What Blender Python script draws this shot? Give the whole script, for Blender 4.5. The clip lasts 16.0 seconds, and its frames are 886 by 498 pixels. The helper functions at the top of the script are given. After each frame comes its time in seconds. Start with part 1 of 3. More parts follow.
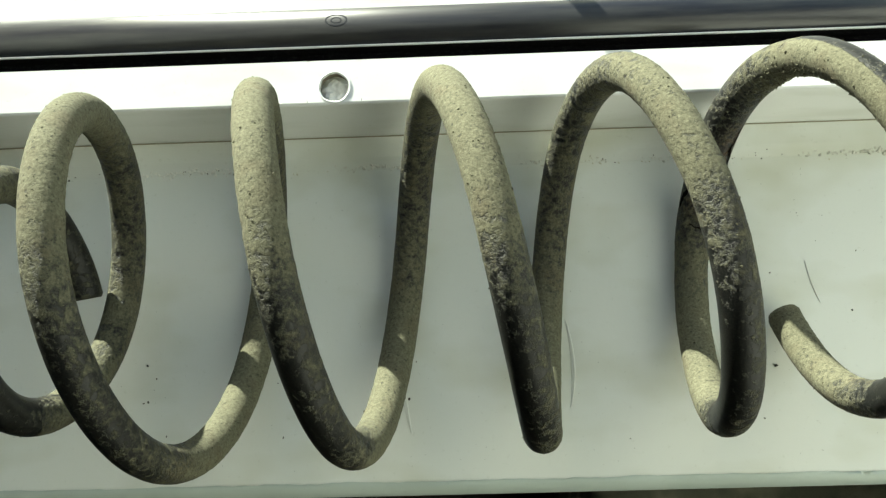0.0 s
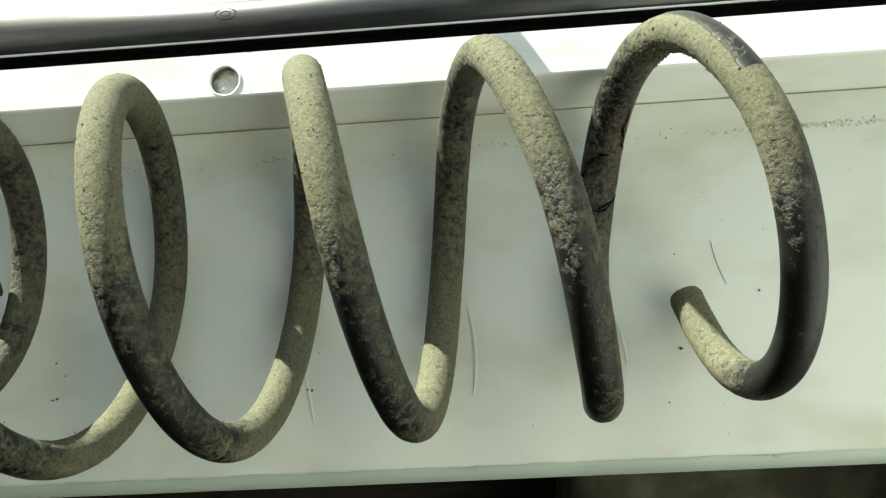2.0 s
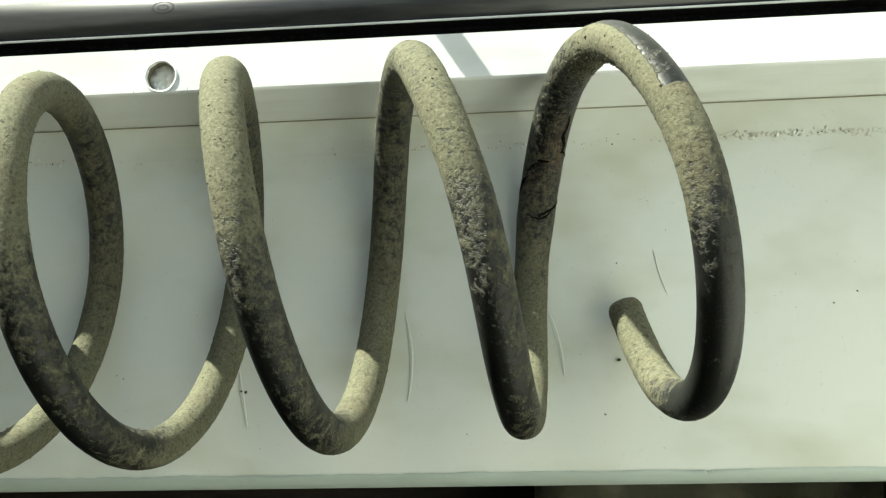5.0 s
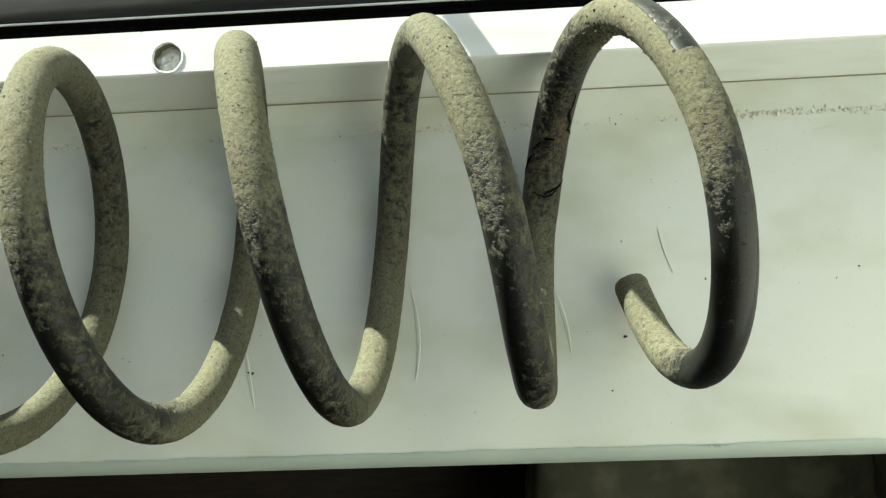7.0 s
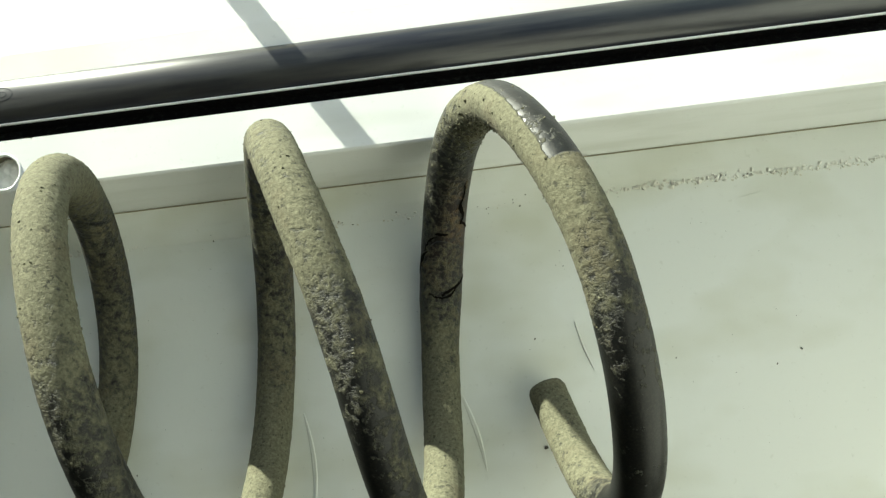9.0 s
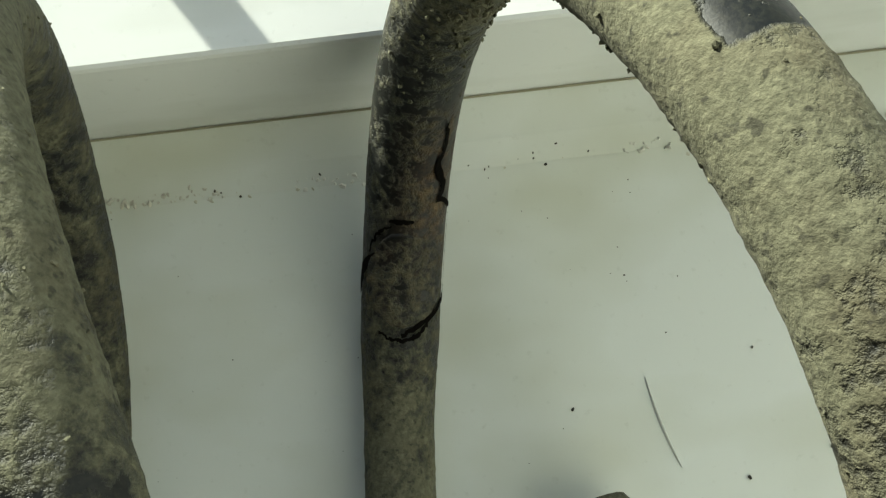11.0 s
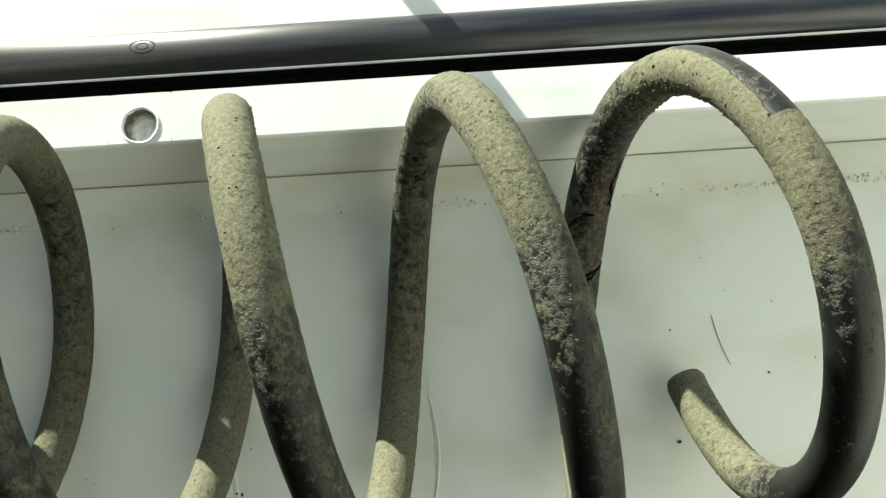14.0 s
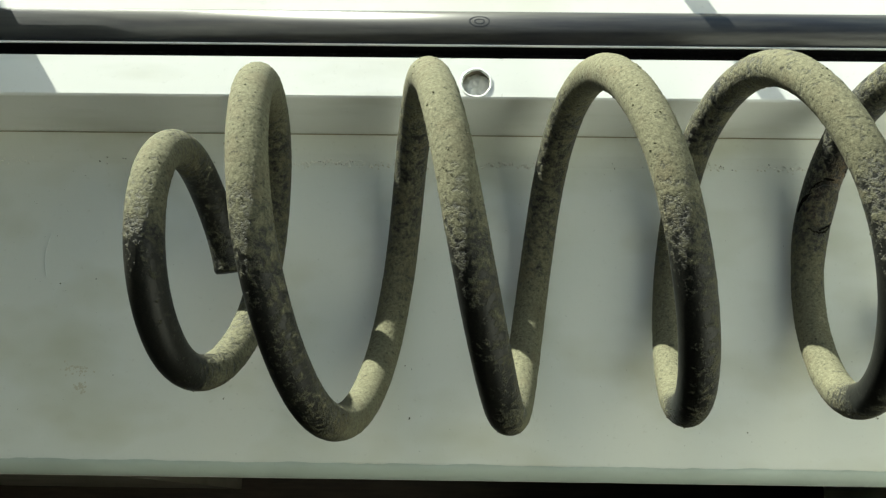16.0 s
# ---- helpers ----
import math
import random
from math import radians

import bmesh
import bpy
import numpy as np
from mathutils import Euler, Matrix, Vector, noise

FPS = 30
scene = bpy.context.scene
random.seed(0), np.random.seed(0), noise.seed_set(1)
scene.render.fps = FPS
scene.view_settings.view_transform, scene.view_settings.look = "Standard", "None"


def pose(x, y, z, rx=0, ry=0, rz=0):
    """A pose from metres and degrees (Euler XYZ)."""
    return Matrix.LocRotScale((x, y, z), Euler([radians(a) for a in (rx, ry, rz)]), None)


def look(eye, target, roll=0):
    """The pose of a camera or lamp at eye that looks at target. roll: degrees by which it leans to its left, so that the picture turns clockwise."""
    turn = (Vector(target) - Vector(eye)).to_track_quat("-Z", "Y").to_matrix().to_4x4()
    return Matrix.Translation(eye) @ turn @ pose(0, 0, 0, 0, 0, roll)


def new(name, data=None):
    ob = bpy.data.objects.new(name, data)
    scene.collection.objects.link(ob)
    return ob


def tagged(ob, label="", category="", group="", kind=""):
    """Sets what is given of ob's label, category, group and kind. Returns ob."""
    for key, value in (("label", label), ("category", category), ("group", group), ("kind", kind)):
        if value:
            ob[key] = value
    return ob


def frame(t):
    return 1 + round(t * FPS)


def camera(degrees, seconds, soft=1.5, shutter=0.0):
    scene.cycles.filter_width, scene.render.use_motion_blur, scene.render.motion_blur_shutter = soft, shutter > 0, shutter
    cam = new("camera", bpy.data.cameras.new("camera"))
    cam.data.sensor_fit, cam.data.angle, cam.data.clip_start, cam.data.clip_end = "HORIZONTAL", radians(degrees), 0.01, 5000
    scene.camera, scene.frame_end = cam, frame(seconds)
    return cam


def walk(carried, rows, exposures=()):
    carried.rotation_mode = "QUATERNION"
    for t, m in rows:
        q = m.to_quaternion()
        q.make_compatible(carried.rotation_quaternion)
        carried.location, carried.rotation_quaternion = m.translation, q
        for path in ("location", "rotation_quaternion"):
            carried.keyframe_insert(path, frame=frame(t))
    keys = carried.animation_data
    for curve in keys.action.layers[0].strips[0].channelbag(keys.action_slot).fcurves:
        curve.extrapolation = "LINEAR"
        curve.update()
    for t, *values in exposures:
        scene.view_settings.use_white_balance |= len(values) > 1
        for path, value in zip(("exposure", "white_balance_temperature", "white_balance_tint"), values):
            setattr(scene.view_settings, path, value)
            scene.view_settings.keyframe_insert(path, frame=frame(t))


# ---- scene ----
cam = camera(47.53, 16.0, soft=1.3)
# seconds, eye (m), rotation (degrees)
ROWS = [
    (0.0, 0.0573, -0.1403, 0.4572, 10.29, 1.82, -1.46),
    (0.5, 0.0777, -0.1392, 0.4558, 10.67, 2.51, -1.22),
    (1.0, 0.0927, -0.1380, 0.4543, 10.02, 3.16, -1.65),
    (1.5, 0.1062, -0.1417, 0.4541, 9.96, 3.60, -2.82),
    (2.0, 0.1238, -0.1427, 0.4506, 9.67, 4.75, -2.57),
    (2.5, 0.1364, -0.1377, 0.4481, 9.19, 4.90, -2.76),
    (3.0, 0.1481, -0.1297, 0.4454, 8.74, 5.41, -2.24),
    (3.5, 0.1584, -0.1278, 0.4418, 8.55, 5.34, -2.54),
    (6.0, 0.1451, -0.1305, 0.4439, 8.29, 4.90, -0.39),
    (6.5, 0.1332, -0.1339, 0.4502, 8.48, 4.04, -0.78),
    (7.0, 0.1431, -0.1457, 0.4431, 9.23, 4.01, -1.76),
    (7.5, 0.1493, -0.1387, 0.4416, 8.83, 2.91, -3.01),
    (8.0, 0.1623, -0.1310, 0.4315, 8.93, 3.00, -4.28),
    (8.5, 0.1816, -0.1170, 0.4271, 9.76, 4.07, -6.16),
    (11.0, 0.1751, -0.0583, 0.2193, 5.86, 2.14, -6.21),
    (11.5, 0.1752, -0.0580, 0.2205, 6.65, 3.40, -6.10),
    (12.0, 0.1759, -0.0576, 0.2239, 6.90, 3.27, -5.93),
    (12.5, 0.1730, -0.0617, 0.2420, 7.99, 3.48, -5.21),
    (13.0, 0.1645, -0.0723, 0.2735, 9.28, 4.01, -4.28),
    (13.5, 0.1508, -0.0919, 0.3223, 10.84, 3.88, -3.32),
    (14.0, 0.1178, -0.1201, 0.3858, 12.28, 2.08, -3.07),
    (14.5, 0.0821, -0.1524, 0.4354, 13.64, 0.62, -1.70),
    (15.0, 0.0481, -0.1633, 0.4586, 14.03, 0.76, -0.11),
    (15.5, 0.0073, -0.1752, 0.4727, 14.32, 0.21, 1.10),
    (16.0, -0.0078, -0.1820, 0.4682, 14.63, 0.62, 0.86),
]
walk(cam, [(t, pose(x, y, z, rx, ry, rz)) for t, x, y, z, rx, ry, rz in ROWS],
     exposures=[(t, stops, 6550, -6) for t, stops in
                ((0.0, 1.96), (3.5, 1.92), (7.5, 1.92), (8.5, 1.84), (11.0, 1.62), (12.5, 1.80), (13.5, 1.90), (14.5, 1.76), (16.0, 1.74))])

# ---- light ----
SUN_EL, SUN_AZ = radians(9.0), radians(-32.3)   # azimuth from +y, clockwise
world = bpy.data.worlds.new("sky_world")
scene.world = world
world.use_nodes = True
wn = world.node_tree
sky = wn.nodes.new("ShaderNodeTexSky")
sky.sky_type, sky.sun_disc = 'NISHITA', False
sky.sun_elevation, sky.sun_rotation = radians(28), SUN_AZ
wn.nodes["Background"].inputs[1].default_value = 0.050
wn.links.new(sky.outputs[0], wn.nodes["Background"].inputs[0])
sun = new("sun", bpy.data.lights.new("sun", 'SUN'))
sun.data.energy, sun.data.angle, sun.data.color = 5.0, radians(0.53), (1.0, 0.95, 0.86)
to_sun = Vector((math.sin(SUN_AZ) * math.cos(SUN_EL), math.cos(SUN_AZ) * math.cos(SUN_EL), math.sin(SUN_EL)))
sun.matrix_world = look(to_sun * 3, (0, 0, 0))


# ---- materials ----
def mat(name, base, rough=0.5, metal=0.0, spec=0.5):
    m = bpy.data.materials.new(name)
    m.use_nodes = True
    b = m.node_tree.nodes["Principled BSDF"]
    b.inputs["Base Color"].default_value = (*base, 1)
    b.inputs["Roughness"].default_value, b.inputs["Metallic"].default_value = rough, metal
    b.inputs["Specular IOR Level"].default_value = spec
    return m, m.node_tree, b


def node(nt, kind, **sets):
    n = nt.nodes.new(kind)
    for k, v in sets.items():
        n.inputs[k.replace("_", " ")].default_value = v
    return n


def noise_tex(nt, scale, detail=4.0, rough=0.55, stretch=None):
    co = nt.nodes.new("ShaderNodeNewGeometry")
    n = node(nt, "ShaderNodeTexNoise", Scale=scale, Detail=detail, Roughness=rough)
    if stretch:
        mp = nt.nodes.new("ShaderNodeMapping")
        mp.inputs["Scale"].default_value = stretch
        nt.links.new(co.outputs["Position"], mp.inputs[0])
        nt.links.new(mp.outputs[0], n.inputs["Vector"])
    else:
        nt.links.new(co.outputs["Position"], n.inputs["Vector"])
    return n.outputs["Fac"]


def ramp(nt, src, lo, hi, a=(0, 0, 0), b=(1, 1, 1)):
    r = nt.nodes.new("ShaderNodeValToRGB")
    r.color_ramp.elements[0].position, r.color_ramp.elements[1].position = lo, hi
    r.color_ramp.elements[0].color, r.color_ramp.elements[1].color = (*a, 1), (*b, 1)
    nt.links.new(src, r.inputs[0])
    return r.outputs[0]


def mix(nt, fac, a, b, mode='MIX'):
    m = nt.nodes.new("ShaderNodeMix")
    m.data_type, m.blend_type = 'RGBA', mode
    for sock, v in ((m.inputs[0], fac), (m.inputs[6], a), (m.inputs[7], b)):
        if hasattr(v, "is_linked"):
            nt.links.new(v, sock)
        else:
            sock.default_value = v if not isinstance(v, tuple) else (*v, 1)
    return m.outputs[2]


def math_node(nt, op, a, b=0.0):
    m = nt.nodes.new("ShaderNodeMath")
    m.operation = op
    for sock, v in ((m.inputs[0], a), (m.inputs[1], b)):
        if hasattr(v, "is_linked"):
            nt.links.new(v, sock)
        else:
            sock.default_value = v
    return m.outputs[0]


def bump(nt, bsdf, height, strength, dist):
    b = node(nt, "ShaderNodeBump", Strength=strength, Distance=dist)
    nt.links.new(height, b.inputs["Height"])
    nt.links.new(b.outputs[0], bsdf.inputs["Normal"])


def soiled(name, clean, dirt, rough, spots=90.0, bump_d=0.0002, stretch=(1, 1, 1), lo=0.5, hi=0.72):
    """Painted or plastic surface with broad stains and fine grime."""
    m, nt, b = mat(name, clean, rough)
    broad = ramp(nt, noise_tex(nt, 14.0, 3.0, 0.5, stretch), lo, hi)
    fine = ramp(nt, noise_tex(nt, spots * 6, 5.0, 0.6), 0.62, 0.78)
    c1 = mix(nt, broad, clean, dirt)
    c2 = mix(nt, math_node(nt, 'MULTIPLY', fine, 0.35), c1, tuple(0.75 * c for c in dirt))
    nt.links.new(c2, b.inputs["Base Color"])
    nt.links.new(math_node(nt, 'MULTIPLY_ADD', broad, 0.15), b.inputs["Roughness"])
    nt.nodes[-1].inputs[2].default_value = rough
    bump(nt, b, noise_tex(nt, spots * 3, 4.0), 0.25, bump_d)
    return m


M_SILL = soiled("sill_plastic", (0.70, 0.72, 0.68), (0.58, 0.59, 0.50), 0.38, 60.0, 0.0002, (1, 1.6, 1))
M_PVC = soiled("frame_plastic", (0.76, 0.77, 0.76), (0.66, 0.67, 0.64), 0.32, 70.0, 0.0001, (1, 4, 4))
M_EDGE = soiled("edge_band", (0.44, 0.50, 0.47), (0.36, 0.41, 0.38), 0.45, 90.0)
M_METAL = soiled("white_sheet", (0.80, 0.80, 0.78), (0.70, 0.69, 0.65), 0.4, 50.0)
M_WALL = soiled("wall_paint", (0.75, 0.76, 0.72), (0.69, 0.70, 0.66), 0.8, 8.0)
# dark tone for unseen room surfaces, to hold back light bounced onto the frame
M_ROOM = soiled("dim_room", (0.17, 0.155, 0.125), (0.13, 0.12, 0.095), 0.85, 6.0)
M_BLOCKER = soiled("blocker_grey", (0.26, 0.25, 0.23), (0.20, 0.19, 0.17), 0.9, 8.0)
M_CAULK = soiled("old_sealant", (0.72, 0.72, 0.67), (0.50, 0.48, 0.40), 0.6, 120.0, 0.0006)
M_RUBBER, _nt, _b = mat("black_rubber", (0.012, 0.012, 0.013), 0.9, 0.0, 0.1)
_nt.links.new(ramp(_nt, noise_tex(_nt, 500, 4), 0.5, 0.85, (0.004, 0.004, 0.005), (0.02, 0.02, 0.02)), _b.inputs["Base Color"])
M_STRIP, _nt, _b = mat("grey_gasket", (0.05, 0.05, 0.055), 0.3)
_nt.links.new(ramp(_nt, noise_tex(_nt, 90, 5, 0.6, (0.25, 3, 3)), 0.35, 0.75, (0.016, 0.016, 0.021), (0.05, 0.05, 0.048)), _b.inputs["Base Color"])
M_DIRT, _nt, _b = mat("dirt_crumb", (0.045, 0.04, 0.03), 0.9)
M_CRACK, _nt, _b = mat("crack_dark", (0.006, 0.005, 0.004), 0.95, 0.0, 0.1)
M_SMEAR, _nt, _b = mat("smear_dirt", (0.54, 0.52, 0.42), 0.85)
M_HOLE_SHADE, _nt, _b = mat("hole_shade", (0.16, 0.14, 0.10), 0.9)
M_LINE, _nt, _b = mat("joint_line", (0.30, 0.28, 0.20), 0.9)
M_FLOOR, _nt, _b = mat("dark_floor", (0.03, 0.022, 0.017), 0.6)
_nt.links.new(ramp(_nt, noise_tex(_nt, 30, 5, 0.6, (1, 8, 1)), 0.3, 0.7, (0.018, 0.013, 0.010), (0.045, 0.032, 0.024)), _b.inputs["Base Color"])
M_CLOTH, _nt, _b = mat("olive_cloth", (0.20, 0.20, 0.15), 0.9)
_nt.links.new(mix(_nt, ramp(_nt, noise_tex(_nt, 24, 3, 0.5), 0.45, 0.6), (0.16, 0.165, 0.125), (0.27, 0.27, 0.20)), _b.inputs["Base Color"])
bump(_nt, _b, noise_tex(_nt, 700, 2), 0.5, 0.0015)
M_GROUND, _nt, _b = mat("yard_ground", (0.16, 0.15, 0.12), 0.95)
_nt.links.new(ramp(_nt, noise_tex(_nt, 0.6, 6), 0.35, 0.7, (0.10, 0.11, 0.07), (0.24, 0.22, 0.18)), _b.inputs["Base Color"])

# black-painted spring steel under olive-grey dried mud dust; one attribute holds the deposit's thickness plus painted
# sun and shade
M_SPRING, nt, b = mat("dusty_spring", (0.02, 0.02, 0.022), 0.35)
at = nt.nodes.new("ShaderNodeAttribute")
at.attribute_name = "crust_shade"
sep = nt.nodes.new("ShaderNodeSeparateColor")
nt.links.new(at.outputs["Color"], sep.inputs[0])
crust_shade, rust = sep.outputs[0], sep.outputs[1]
n_big, n_mid, n_fine = noise_tex(nt, 190, 5, 0.65), noise_tex(nt, 420, 5, 0.65), noise_tex(nt, 1500, 4, 0.6)
field = math_node(nt, 'ADD', math_node(nt, 'MULTIPLY', n_big, 0.8), math_node(nt, 'MULTIPLY', n_mid, 1.05))
cover = math_node(nt, 'ADD', crust_shade, math_node(nt, 'SUBTRACT', field, 0.925))
cover_r = ramp(nt, cover, 0.36, 0.64)
dust_c = mix(nt, ramp(nt, noise_tex(nt, 850, 5, 0.65), 0.3, 0.7), (0.062, 0.061, 0.039), (0.142, 0.138, 0.090))
dust_c = mix(nt, math_node(nt, 'MULTIPLY', ramp(nt, n_fine, 0.50, 0.72), 0.45), dust_c, (0.030, 0.027, 0.018))
tint = ramp(nt, noise_tex(nt, 75, 3, 0.5), 0.52, 0.68)
dust_c = mix(nt, math_node(nt, 'MULTIPLY', tint, 0.35), dust_c, (0.080, 0.064, 0.038))
paint_c = mix(nt, ramp(nt, n_fine, 0.45, 0.7), (0.0035, 0.004, 0.0042), (0.016, 0.016, 0.012))
col = mix(nt, cover_r, paint_c, dust_c)
pit = ramp(nt, noise_tex(nt, 600, 3, 0.5), 0.61, 0.68)
col = mix(nt, math_node(nt, 'MULTIPLY', pit, 0.6), col, (0.012, 0.011, 0.009))
col = mix(nt, math_node(nt, 'MULTIPLY', rust, ramp(nt, n_mid, 0.4, 0.65)), col, (0.12, 0.058, 0.026))
nt.links.new(col, b.inputs["Base Color"])
rr = nt.nodes.new("ShaderNodeMapRange")
rr.inputs["To Min"].default_value, rr.inputs["To Max"].default_value = 0.44, 0.95
b.inputs["Specular IOR Level"].default_value = 0.32
nt.links.new(cover_r, rr.inputs[0])
nt.links.new(rr.outputs[0], b.inputs["Roughness"])
grain = math_node(nt, 'ADD', n_mid, math_node(nt, 'MULTIPLY', n_fine, 0.4))
hgt = math_node(nt, 'ADD', math_node(nt, 'MULTIPLY', cover_r, 0.5), math_node(nt, 'MULTIPLY', grain, math_node(nt, 'ADD', math_node(nt, 'MULTIPLY', cover_r, 0.85), 0.15)))
bump(nt, b, hgt, 0.8, 0.0005)


# ---- builders ----
def mesh_of(name, bm, material, smooth=False):
    me = bpy.data.meshes.new(name)
    bmesh.ops.recalc_face_normals(bm, faces=bm.faces)
    bm.to_mesh(me)
    bm.free()
    me.materials.append(material)
    if smooth:
        me.polygons.foreach_set("use_smooth", [True] * len(me.polygons))
    return me


def part(name, bm, material, parent, label="", smooth=False):
    ob = new(name, mesh_of(name, bm, material, smooth))
    ob.parent = parent
    return tagged(ob, label)


def box(bm, x0, x1, y0, y1, z0, z1, bev=0.0):
    r = bmesh.ops.create_cube(bm, size=1.0, matrix=Matrix.Translation(((x0 + x1) / 2, (y0 + y1) / 2, (z0 + z1) / 2)) @ Matrix.Diagonal((x1 - x0, y1 - y0, z1 - z0, 1)))
    if bev:
        vs = set(r["verts"])
        es = [e for e in bm.edges if e.verts[0] in vs and e.verts[1] in vs]
        bmesh.ops.bevel(bm, geom=es, offset=bev, segments=3, affect='EDGES')
    return bm


def boxed(name, dims, material, bev=0.0, **tags):
    ob = new(name, mesh_of(name, box(bmesh.new(), *dims, bev), material))
    return tagged(ob, **tags)


def extrude_profile(pts, x0, x1, n=1):
    """A solid of constant section (y, z points, counter-clockwise) from x0 to x1."""
    bm = bmesh.new()
    rings = [[bm.verts.new((x0 + (x1 - x0) * i / n, y, z)) for y, z in pts] for i in range(n + 1)]
    for a, c in zip(rings, rings[1:]):
        for i in range(len(pts)):
            j = (i + 1) % len(pts)
            bm.faces.new((a[i], a[j], c[j], c[i]))
    bm.faces.new(rings[0])
    bm.faces.new(rings[-1])
    return bm


def empty(name, at=(0, 0, 0), **tags):
    ob = new(name)
    ob.location = at
    return tagged(ob, **tags)


XL, XR = -0.28, 0.46      # ends of the window opening
LEDGE, FACE_Y, GAP_Y = 0.0371, 0.002, 0.0224
FOOT_Y = -0.0020          # the frame's face leans out towards its foot

# ---- room ----
boxed("floor", (-2.0, 0.60, -3.2, 0.25, -0.95, -0.85), M_FLOOR, kind="structure", label="dark brown wooden floor in deep shade", category="floor")
boxed("ceiling", (-2.0, 0.60, -3.2, 0.25, 1.75, 1.85), M_ROOM, kind="structure", label="unseen ceiling, kept dark to cut bounced light", category="ceiling")
boxed("wall_south", (-2.0, 0.60, -3.3, -3.2, -0.95, 1.85), M_ROOM, kind="structure", label="unseen room wall, kept dark to cut bounced light", category="wall")
boxed("wall_west", (-2.1, -2.0, -3.3, 0.25, -0.95, 1.85), M_ROOM, kind="structure", label="unseen room wall, kept dark to cut bounced light", category="wall")
# out of view; stands this near to reflect sun onto the sill's right side
boxed("wall_east_bounce", (XR + 0.0005, 0.60, -3.2, -0.0005, -0.95, 1.85), M_WALL, kind="structure", label="unseen off-white wall set close to bounce sunlight onto the sill", category="wall")
wn_bm = bmesh.new()
box(wn_bm, -2.0, XL, 0.0, 0.10, -0.85, 1.75)
box(wn_bm, XR, 0.60, 0.0, 0.10, -0.85, 1.75)
box(wn_bm, XL, XR, 0.0, 0.10, -0.85, -0.045)
box(wn_bm, XL, XR, 0.0, 0.10, 1.35, 1.75)
tagged(new("wall_north", mesh_of("wall_north", wn_bm, M_ROOM)), kind="structure", label="wall round the window opening, kept dark to cut bounced light", category="wall")
gm = bmesh.new()
for cx, cy in ((-300, 0.3), (300, 0.3), (300, 600), (-300, 600)):
    gm.verts.new((cx, cy, -3.0))
gm.faces.new(gm.verts)
tagged(new("ground", mesh_of("ground", gm, M_GROUND)), kind="structure", label="earthy yard ground outside the window", category="ground")
# unseen niche side, added to dim the left end of the sill
boxed("reveal_blocker_west", (XL - 0.30, XL, -0.158, -0.0005, -0.85, 1.75), M_ROOM, kind="structure", label="unseen dark niche side added to cut light from the left", category="wall")
# added out of view: shades the ledge's left end and hides the left sky
boxed("wall_sky_blocker", (-1.20, -0.385, 0.102, 0.30, -3.0, 3.0), M_BLOCKER, kind="structure", label="unseen grey outer wall added to block sun and sky at the left", category="wall")

# ---- sill ----
SILL_BACK, NOSE = -0.0162, -0.1676
sill = empty("window_sill", kind="structure", label="white plastic window sill with faint yellow stains and scratches", category="window sill")
FLAT = NOSE + 0.0067      # where the rounded front edge begins
prof = [(-0.001, -0.03), (-0.001, 0.0), (FLAT, 0.0)]
for i in range(1, 9):
    a = i / 8 * math.pi / 2
    prof.append((FLAT - 0.0067 * math.sin(a), -0.0067 * (1 - math.cos(a)) * 1.6))
prof += [(NOSE, -0.03)]
part("sill_board", extrude_profile(prof[::-1], XL, XR), M_SILL, sill)

# ---- window frame ----
win = empty("window_1", kind="structure", label="white plastic window frame with black gasket and a screw hole", category="window")
HX, HY, HR = 0.0, 0.0100, 0.0066
fr = bmesh.new()


def quad(bm, *pts):
    return bm.faces.new([bm.verts.new(p) for p in pts])


x_a, x_b = HX - 0.012, HX + 0.012
r_in = 0.0012
edge_prof = [(FOOT_Y, -0.03), (FOOT_Y, 0.0008), (FACE_Y, LEDGE - r_in), (FACE_Y + 0.0004, LEDGE - 0.0004), (FACE_Y + r_in, LEDGE)]
for x0, x1 in ((XL, x_a), (x_a, x_b), (x_b, XR)):
    for (y0, z0), (y1, z1) in zip(edge_prof, edge_prof[1:]):
        quad(fr, (x0, y0, z0), (x1, y0, z0), (x1, y1, z1), (x0, y1, z1))
    if x0 != x_a:
        quad(fr, (x0, FACE_Y + r_in, LEDGE), (x1, FACE_Y + r_in, LEDGE), (x1, GAP_Y, LEDGE), (x0, GAP_Y, LEDGE))
    quad(fr, (x0, GAP_Y, LEDGE), (x1, GAP_Y, LEDGE), (x1, GAP_Y, LEDGE - 0.0015), (x0, GAP_Y, LEDGE - 0.0015))
# ledge patch with the round hole through it
N = 48
for i in range(N):
    ring = []
    for k in (i, i + 1):
        a = 2 * math.pi * k / N
        c, s = math.cos(a), math.sin(a)
        ty = (GAP_Y - HY) / s if s > 1e-6 else ((FACE_Y + r_in - HY) / s if s < -1e-6 else 1e9)
        tx = 0.012 / abs(c) if abs(c) > 1e-6 else 1e9
        t = min(tx, ty)
        ring.append(((HX + HR * c, HY + HR * s, LEDGE), (HX + t * c, HY + t * s, LEDGE)))
    quad(fr, ring[0][0], ring[0][1], ring[1][1], ring[1][0])
    (ax, ay, _), (bx, by, _) = ring[0][0], ring[1][0]
    quad(fr, (ax, ay, LEDGE), (bx, by, LEDGE), (bx, by, LEDGE - 0.008), (ax, ay, LEDGE - 0.008))
bmesh.ops.remove_doubles(fr, verts=fr.verts, dist=1e-6)
part("frame_profile", fr, M_PVC, win)
